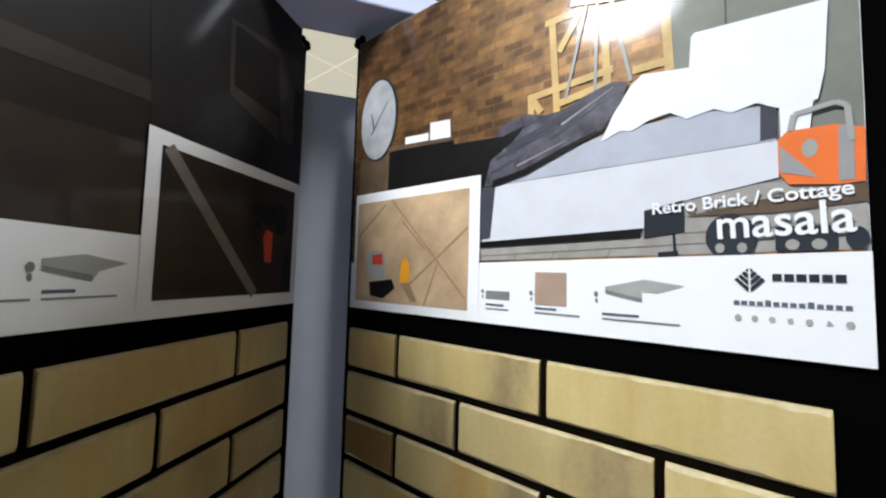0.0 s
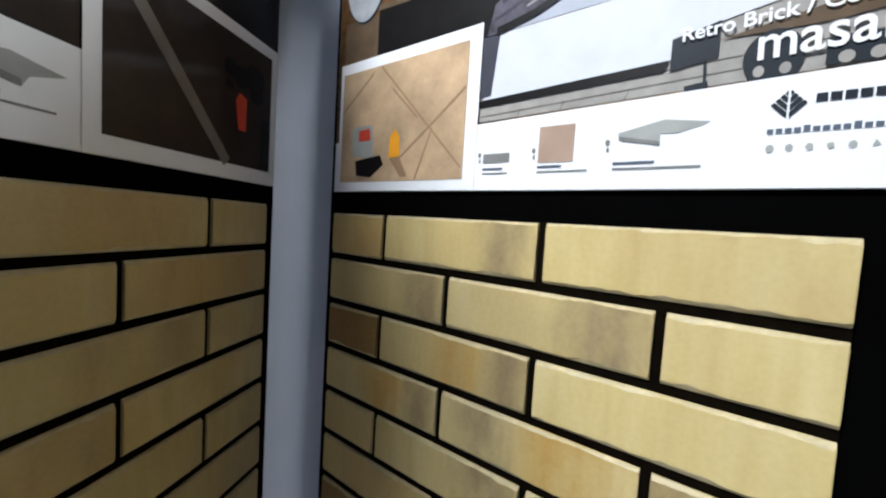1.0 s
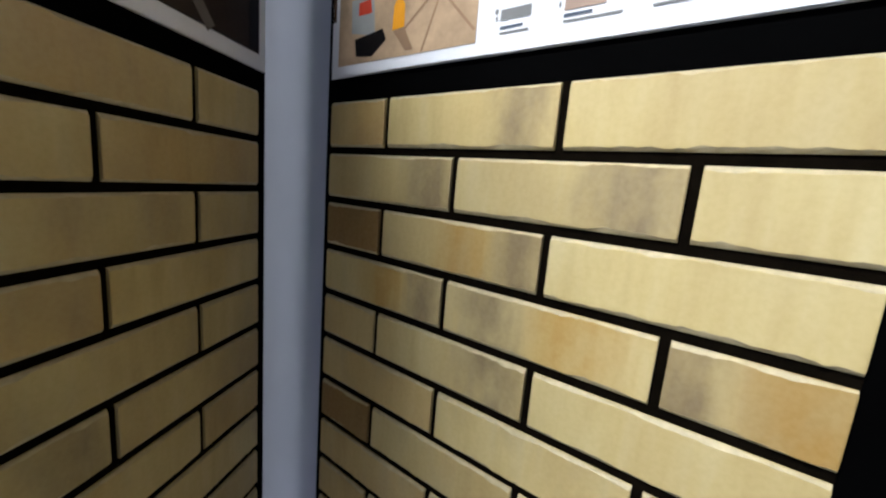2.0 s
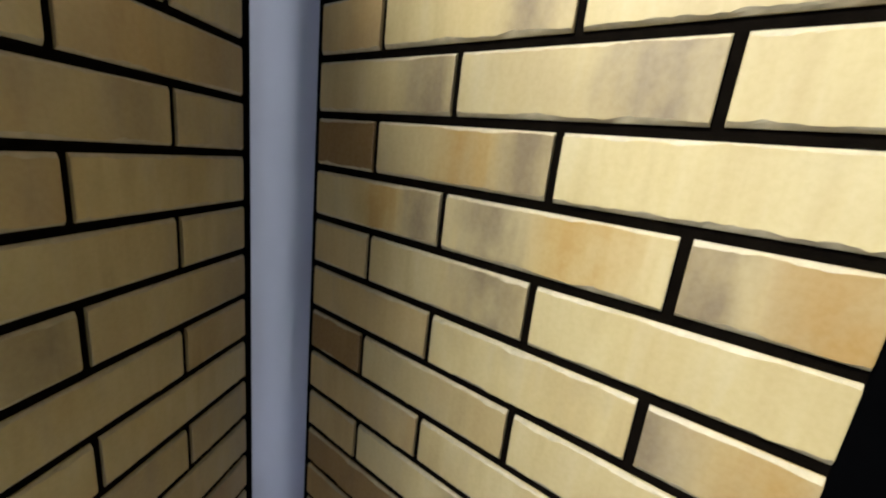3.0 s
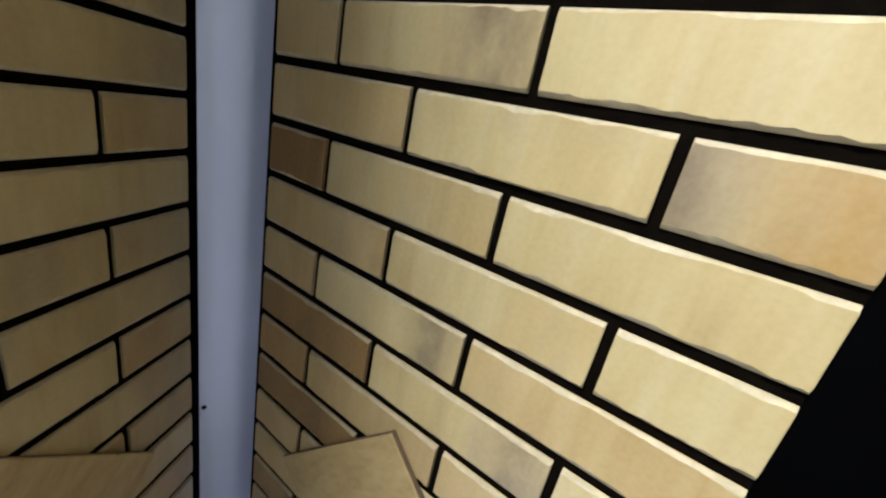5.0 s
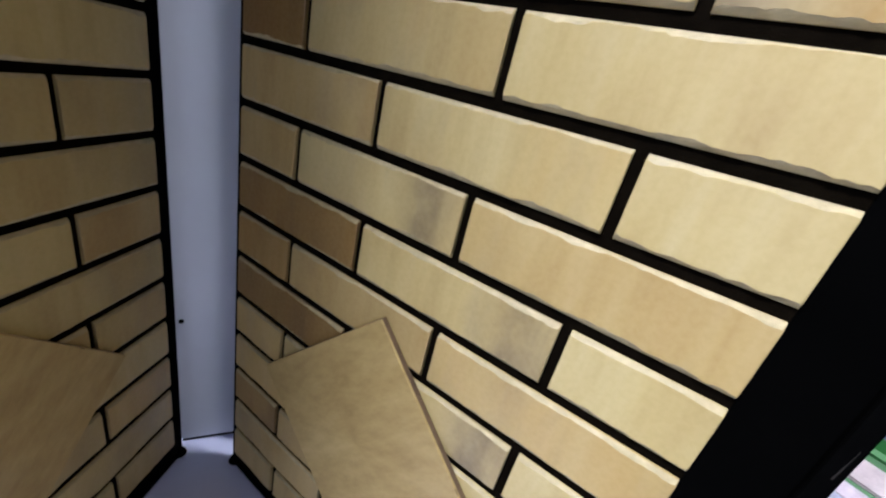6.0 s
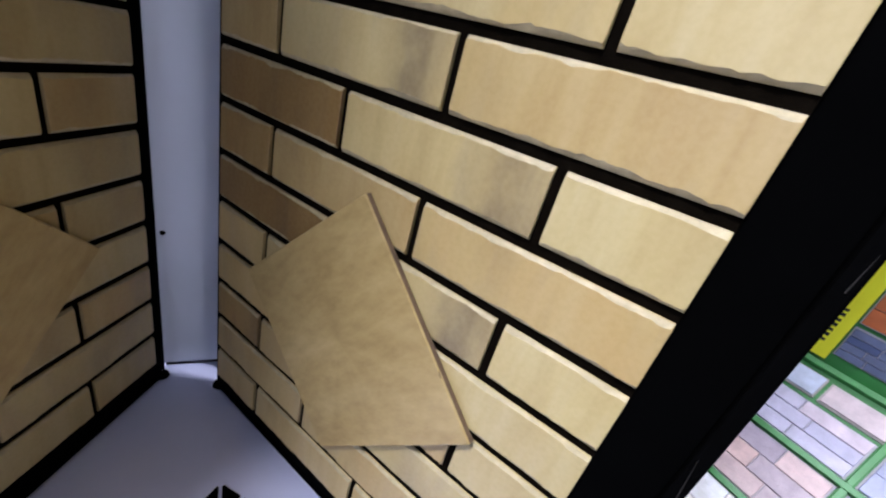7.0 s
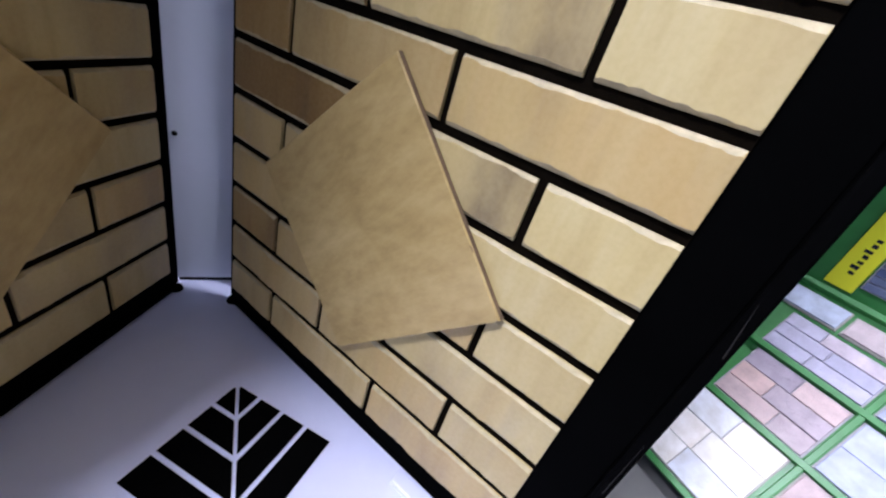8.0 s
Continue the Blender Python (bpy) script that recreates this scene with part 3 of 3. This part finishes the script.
lay("photo_fold", "dark", on_right([(0.93, 1.694), (0.984, 1.705), (1.039, 1.726), (1.085, 1.744), (1.08, 1.747), (1.035, 1.733), (0.98, 1.713), (0.93, 1.704)]), 8)
lay("photo_fold", "slate", on_right([(0.955, 1.742), (1.01, 1.760), (1.07, 1.785), (1.065, 1.789), (1.0, 1.767), (0.95, 1.752)]), 8)
lay("photo_cushion", "dark", on_right([(0.70, 1.70), (0.72, 1.735), (0.746, 1.750), (0.80, 1.760), (0.852, 1.774), (0.90, 1.771), (0.946, 1.768), (0.982, 1.776), (0.962, 1.756), (0.925, 1.735), (0.915, 1.697)]), 8, "printed black bedspread")
# radio
lay("photo_radio", "orange", on_right([(1.250, 1.668), (1.257, 1.656), (1.29, 1.652), (1.3065, 1.653), (1.3075, 1.70), (1.290, 1.707), (1.257, 1.707), (1.250, 1.700)]), 7, "printed orange case")
lay("photo_radio_front", "grey", on_right([(1.251, 1.694), (1.251, 1.668), (1.277, 1.660)]), 8)
lay("photo_radio_dial", "trim", on_right(oval(1.272, 1.688, 0.0055, 0.0085, 20)), 8)
lay("photo_radio_band", "grey", on_right([(1.290, 1.655), (1.300, 1.655), (1.3005, 1.704), (1.291, 1.705)]), 8)
for a, b in (((1.259, 1.707), (1.262, 1.722)), ((1.262, 1.722), (1.290, 1.727)), ((1.290, 1.727), (1.297, 1.722)), ((1.297, 1.722), (1.299, 1.690))):
    lay("photo_radio_handle", "trim", on_right(line(*a, *b, 0.0045)), 9)
lay("photo_caption_ground", "brown", on_right([(1.172, 1.632), (1.25, 1.646), (1.3075, 1.652), (1.3075, 1.636), (1.25, 1.63)]), 5)
# castors
lay("photo_castor", "charcoal", on_right(oval(1.212, 1.608, 0.021, 0.024)), 6)
for x, z in ((1.203, 1.597), (1.221, 1.597)):
    lay("photo_castor_hole", "planks", on_right(oval(x, z, 0.004, 0.005, 16)), 7)
lay("photo_castor", "charcoal", on_right(rect(1.246, 1.288, 1.594, 1.616)), 6)
for x in (1.258, 1.276):
    lay("photo_castor_hole", "planks", on_right(oval(x, 1.599, 0.005, 0.005, 16)), 7)
lay("photo_castor", "charcoal", on_right(oval(1.300, 1.604, 0.0072, 0.010, 20)), 6)
lay("photo_stem", "charcoal", on_right(line(1.161, 1.640, 1.163, 1.592, 0.0022)), 6)
lay("photo_stem", "charcoal", on_right(line(1.147, 1.590, 1.166, 1.592, 0.007)), 6)
# white strip at the foot, inset photo
part("strip", slab(on_right([(0.6105, 1.4935), (1.3082, 1.4935), (1.3082, 1.592), (0.912, 1.582), (0.6105, 1.582)]), 0.0022, 0.0026), PAPER, sheet)
part("inset_border", slab(on_right(rect(0.6105, 0.909, 1.4936, 1.716)), 0.0014, 0.0018), PAPER, sheet)
lay("inset_photo", "sand", on_right(rect(0.6195, 0.889, 1.509, 1.698)), 10, "printed photo of a sandy tiled floor")
for a, b in (((0.715, 1.697), (0.886, 1.525)), ((0.887, 1.636), (0.760, 1.540)), ((0.800, 1.604), (0.745, 1.655)), ((0.62, 1.63), (0.70, 1.69)), ((0.80, 1.51), (0.83, 1.585))):
    lay("inset_joint", "sandjoint", on_right(line(*a, *b, 0.0035)), 11)
lay("inset_box", "trim", on_right([(0.652, 1.555), (0.706, 1.545), (0.700, 1.603), (0.650, 1.603)]), 12)
lay("inset_box_mark", "red", on_right([(0.668, 1.578), (0.698, 1.578), (0.694, 1.598), (0.668, 1.596)]), 13)
lay("inset_box_shade", "dark", on_right([(0.664, 1.520), (0.700, 1.516), (0.730, 1.536), (0.722, 1.552), (0.660, 1.545)]), 12)
lay("inset_bottle", "amber", on_right([(0.742, 1.546), (0.766, 1.548), (0.765, 1.578), (0.755, 1.592), (0.744, 1.580)]), 12)
lay("inset_bottle_shade", "sandjoint", on_right([(0.744, 1.545), (0.766, 1.547), (0.785, 1.515), (0.770, 1.515)]), 12)
# product pictures with bars for the small print
lay("product_picture", "trimdark", on_right(rect(0.922, 0.961, 1.529, 1.541)), 9)
lay("product_picture", "tan", on_right(rect(1.000, 1.043, 1.526, 1.569)), 9, "printed tan tile")
lay("product_picture", "trim", on_right([(1.090, 1.553), (1.133, 1.563), (1.172, 1.557), (1.145, 1.548), (1.130, 1.5495), (1.1305, 1.538), (1.092, 1.546)]), 9)
lay("product_edge", "trimdark", on_right([(1.091, 1.5455), (1.130, 1.5375), (1.130, 1.5415), (1.091, 1.5495)]), 10)
for x, z in ((0.916, 1.536), (0.994, 1.537), (1.080, 1.540)):
    lay("product_key", "trimdark", on_right(oval(x, z + 0.004, 0.0024, 0.0034, 14)), 9)
    lay("product_key", "trimdark", on_right(oval(x + 0.0006, z - 0.004, 0.0014, 0.003, 10)), 9)
for x, w in ((0.922, 0.030), (1.000, 0.030), (1.087, 0.040)):
    lay("small_print", "text", on_right(rect(x, x + w, 1.5195, 1.5225)), 9)
    lay("small_print", "trimdark", on_right(rect(x, x + w * (1.25 if x < 0.95 else 2.0), 1.5140, 1.5162)), 9)
# emblem, bars for the maker's name and address, symbols
for side in (-1, 1):
    for k in range(4):
        a0, a1 = (k + 0.12) / 4, (k + 0.90) / 4
        lay("emblem_leaf", "charcoal", on_right([(1.226 + side * 0.0118 * (a - b) + side * 0.0004, 1.5775 - 0.0128 * (a + b)) for a, b in ((a0, 0), (a1, 0), (a1, a1 - 0.05), (a0, a0 - 0.03))]), 9)
for k in range(6):
    lay("maker_bar", "charcoal", on_right(rect(1.243 + 0.00845 * k, 1.2498 + 0.00845 * k, 1.5645, 1.5715)), 9)
for k in range(14):
    lay("address_bar", "text", on_right(rect(1.2135 + 0.00594 * k, 1.2178 + 0.00594 * k, 1.5405, 1.5462 if k in (4, 9) else 1.5448)), 9)
for k in range(7):
    x = 1.2165 + 0.0128 * k
    lay("symbol", "trim", on_right(oval(x, 1.528, 0.0028, 0.0034, (12, 6, 5, 4, 6, 3, 16)[k], 20 * k, 360 + 20 * k)), 9)
part("lettering", lettering("Retro Brick / Cottage", 0.147, bold=0.02), PAPER, sheet, "white printed title", pose(1.132 - E0, 0.0012, 1.6205, 0, -2.2, 0))
part("lettering", lettering("masala", 0.092, 0.0285, bold=0.012), PAPER, sheet, "large white printed title", pose(1.1875 - E0, 0.0012, 1.5920, 0, -1.8, 0))


def on_left(points):
    """From measures out from the hinge to the panel's own x."""
    return [(WIDE + 0.026 - s, z - 0.005) for s, z in points][::-1]


sheet, lay = poster(left, rect(-0.046, WIDE + 0.021, 1.490, 1.997), "dark glossy printed poster of an interior")
lay("photo", "gloom", rect(-0.0455, WIDE + 0.0205, 1.58, 1.9965), 0, "printed dim interior")
lay("photo_floor", "gloomfloor", on_left([(0.30, 1.593), (0.70, 1.593), (0.70, 1.68), (0.30, 1.70)]), 1)
lay("photo_ledge", "gloompale", on_left([(0.30, 1.752), (0.70, 1.71), (0.70, 1.735), (0.30, 1.775)]), 1)
lay("photo_opening", "dark", on_left([(0.02, 1.72), (0.31, 1.72), (0.335, 2.03), (0.02, 2.03)]), 1, "printed black opening")
lay("photo_mirror", "gloompale", on_left([(0.075, 1.785), (0.195, 1.815), (0.20, 1.93), (0.085, 1.95)]), 2)
lay("photo_mirror_face", "gloom", on_left([(0.072, 1.825), (0.187, 1.832), (0.19, 1.925), (0.085, 1.935)]), 3)
lay("photo_column", "gloompale", on_left([(0.005, 1.79), (0.07, 1.79), (0.09, 1.95), (0.005, 1.96)]), 3)
lay("photo_column_shade", "gloom", on_left([(0.012, 1.78), (0.035, 1.78), (0.035, 1.90), (0.012, 1.90)]), 4)
part("strip", slab(on_left([(0.006, 1.4955), (0.70, 1.4955), (0.70, 1.598), (0.006, 1.588)]), 0.0040, 0.0044), PAPER, sheet)
part("inset_border", slab(on_left(rect(0.006, 0.314, 1.4956, 1.722)), 0.0030, 0.0034), PAPER, sheet)
lay("inset_photo", "gloomfloor", on_left(rect(0.022, 0.296, 1.517, 1.704)), 7, "printed dim tiled floor")
lay("inset_joint", "stripe", on_left(line(0.288, 1.704, 0.121, 1.518, 0.017)), 8)
lay("inset_vase", "red", on_left([(0.083, 1.57), (0.099, 1.57), (0.106, 1.612), (0.098, 1.625), (0.082, 1.62)]), 8, "printed red vase")
for x, z, r in ((0.065, 1.655, 0.024), (0.095, 1.648, 0.018), (0.118, 1.655, 0.014), (0.060, 1.632, 0.016), (0.12, 1.63, 0.008)):
    lay("inset_flower", "dark", on_left(oval(x, z, r, r * 0.9, 14)), 9)
lay("inset_shade", "dark", on_left(rect(0.024, 0.045, 1.52, 1.60)), 8)
lay("product_picture", "trim", on_left([(0.404, 1.562), (0.369, 1.568), (0.326, 1.560), (0.355, 1.551), (0.361, 1.541), (0.404, 1.551)]), 5, "printed grey edge tile")
lay("product_edge", "trimdark", on_left([(0.403, 1.551), (0.361, 1.541), (0.361, 1.547), (0.403, 1.556)]), 6)
lay("product_key", "trimdark", on_left(oval(0.412, 1.554, 0.0035, 0.005, 14)), 5)
lay("product_key", "trimdark", on_left(oval(0.412, 1.545, 0.002, 0.004, 10)), 5)
for s in (0.375, 0.45):
    lay("small_print", "text", on_left(rect(s, s + 0.027, 1.5300, 1.5335)), 5)
    lay("small_print", "trimdark", on_left(rect(s - 0.04, s + 0.027, 1.5240, 1.5262)), 5)
lay("product_picture", "tan", on_left(rect(0.475, 0.515, 1.54, 1.58)), 5)

# ---- the neighbouring sample stand ----
SLOPE = 47.6
HERE = pose(1.587, 0.786, 0.436, 0, 0, -25.55) @ Matrix.Scale(0.75, 4)
rack = thing("sample_rack", HERE, "green sample rack with a sloping lower tier", "display rack")
part("back_board", rounded(-0.50, 1.1, 0.012, 0.05, -0.02, 1.25, 0.003), GREEN, rack)
part("foot_box", rounded(-0.50, 1.1, 0.051, 0.40, -0.581, 1.2, 0.004), GREEN, rack)
tilt = pose(0, 0, 0, SLOPE)
tier = part("sloping_board", rounded(-0.50, 1.1, -0.735, -0.004, -0.0265, -0.016, 0.002), GREEN, rack, m=tilt)
for x in (-0.48, 0.4, 1.05):
    part("leg", rounded(x, x + 0.03, -0.03, 0.0, -0.581, -0.085, 0.002), GREEN, rack)
for v in (-0.014, -0.262, -0.46, -0.725):
    part("cross_rail", rounded(-0.50, 1.1, v - 0.009, v + 0.009, -0.0155, 0.004, 0.002), GREEN, tier)
part("divider_rail", rounded(0.249, 0.265, -0.715, -0.027, -0.0152, 0.002, 0.002), GREEN, tier)
sign = thing("sign_strip", HERE, "bright yellow upright sign strip on the green rack", "sign")
part("strip", rounded(-0.014, 0.054, -0.002, 0.010, 0.006, 0.62, 0.001), YELLOW, sign)
for k in range(7):
    part("name_bar", slab(rect(0.016 - (0.006 if k in (1, 4) else 0.0), 0.028, 0.052 + 0.0172 * k, 0.0565 + 0.0172 * k + (0.006 if k % 2 else 0.004)), -0.0034, -0.0026), INK["charcoal"], sign)


def sample(name_label, m, width, high, rows, cols, color, joint, seed, rough=0.5, vary=0.25):
    """A sample board with its own rows of small slabs. x to the right, y up the board, z out of it."""
    rng = random.Random(seed)
    ob = thing("sample_board", m, name_label, "sample board", "sample boards on the rack")
    part("tray", rounded(0, width, 0, high, 0.0, 0.006, 0.001), joint, ob)
    n = Nodes("sample_face", rough)
    tone = n.ramp(n.noise(n.mapped((1, 1, 1), shuffle=30.0), 22, 4), (0.25, tuple(c * (1 - vary) for c in color)), (0.75, tuple(min(1, c * (1 + vary)) for c in color)))
    tone = n.mix(1.0, tone, n.ramp(n.info, (0.0, (0.62, 0.66, 0.8)), (0.5, (1, 1, 1)), (1.0, (1.15, 1.02, 0.92))), "MULTIPLY")
    face = n.done(tone, n.noise(n.coord, 60, 4), 0.003, 0.5)
    y = 0.003
    for r in range(rows):
        h = (high - 0.006) / rows
        cuts = [0.0] + sorted(k / cols + rng.uniform(-0.25, 0.25) / cols for k in range(1, cols)) + [1.0]
        for c0, c1 in zip(cuts, cuts[1:]):
            x0, x1 = 0.003 + c0 * (width - 0.006), 0.003 + c1 * (width - 0.006)
            part("slab", rounded(x0 + 0.0011, x1 - 0.0011, y + 0.0011, y + h - 0.0011, 0.0062, 0.012 + rng.uniform(0, 0.004), 0.0015, 1), face, ob)
        y += h
    return ob


PALE = worn("pale_mortar", (0.45, 0.43, 0.38), 0.8, 40)
DUSK = worn("grey_mortar", (0.42, 0.40, 0.43), 0.8, 40)
on_tier = HERE @ pose(0, 0, 0, SLOPE)
upright = HERE @ pose(0, 0.011, 0, 90)
sample("white stone paving sample in pale mortar", on_tier @ pose(-0.02, -0.714, -0.0155), 0.258, 0.244, 3, 2, (0.95, 0.91, 0.80), PALE, 1)
sample("rose and grey clinker paving sample", on_tier @ pose(0.01, -0.45, -0.0155), 0.236, 0.175, 3, 2, (0.52, 0.41, 0.41), DUSK, 2)
sample("lilac grey split stone sample", on_tier @ pose(0.0, -0.252, -0.0155), 0.246, 0.128, 3, 2, (0.50, 0.47, 0.57), DUSK, 3)
sample("white glazed edge tile sample", on_tier @ pose(-0.06, -0.110, -0.0155), 0.155, 0.072, 1, 1, (0.72, 0.76, 0.78), PALE, 4)
sample("pale rose glazed tile sample", on_tier @ pose(0.104, -0.112, -0.0155), 0.15, 0.07, 1, 1, (0.76, 0.60, 0.52), PALE, 5)
sample("blue grey slate sample", on_tier @ pose(0.268, -0.45, -0.0155), 0.26, 0.175, 2, 2, (0.42, 0.50, 0.70), DUSK, 6)
sample("pale rose stone paving sample", on_tier @ pose(0.268, -0.714, -0.0155), 0.26, 0.244, 2, 3, (0.56, 0.42, 0.40), PALE, 7)
sample("grey violet split stone sample", on_tier @ pose(0.268, -0.252, -0.0155), 0.26, 0.128, 2, 2, (0.34, 0.36, 0.50), DUSK, 8)
sample("dark blue split slate sample", upright @ pose(0.058, 0.03, 0), 0.26, 0.098, 4, 4, (0.13, 0.16, 0.27), DUSK, 9)
sample("rust orange brick slip sample", upright @ pose(0.058, 0.14, 0), 0.26, 0.16, 3, 2, (0.50, 0.14, 0.04), DUSK, 10)
sample("dark brown brick slip sample", upright @ pose(0.058, 0.312, 0), 0.26, 0.22, 4, 2, (0.25, 0.13, 0.07), DUSK, 11)
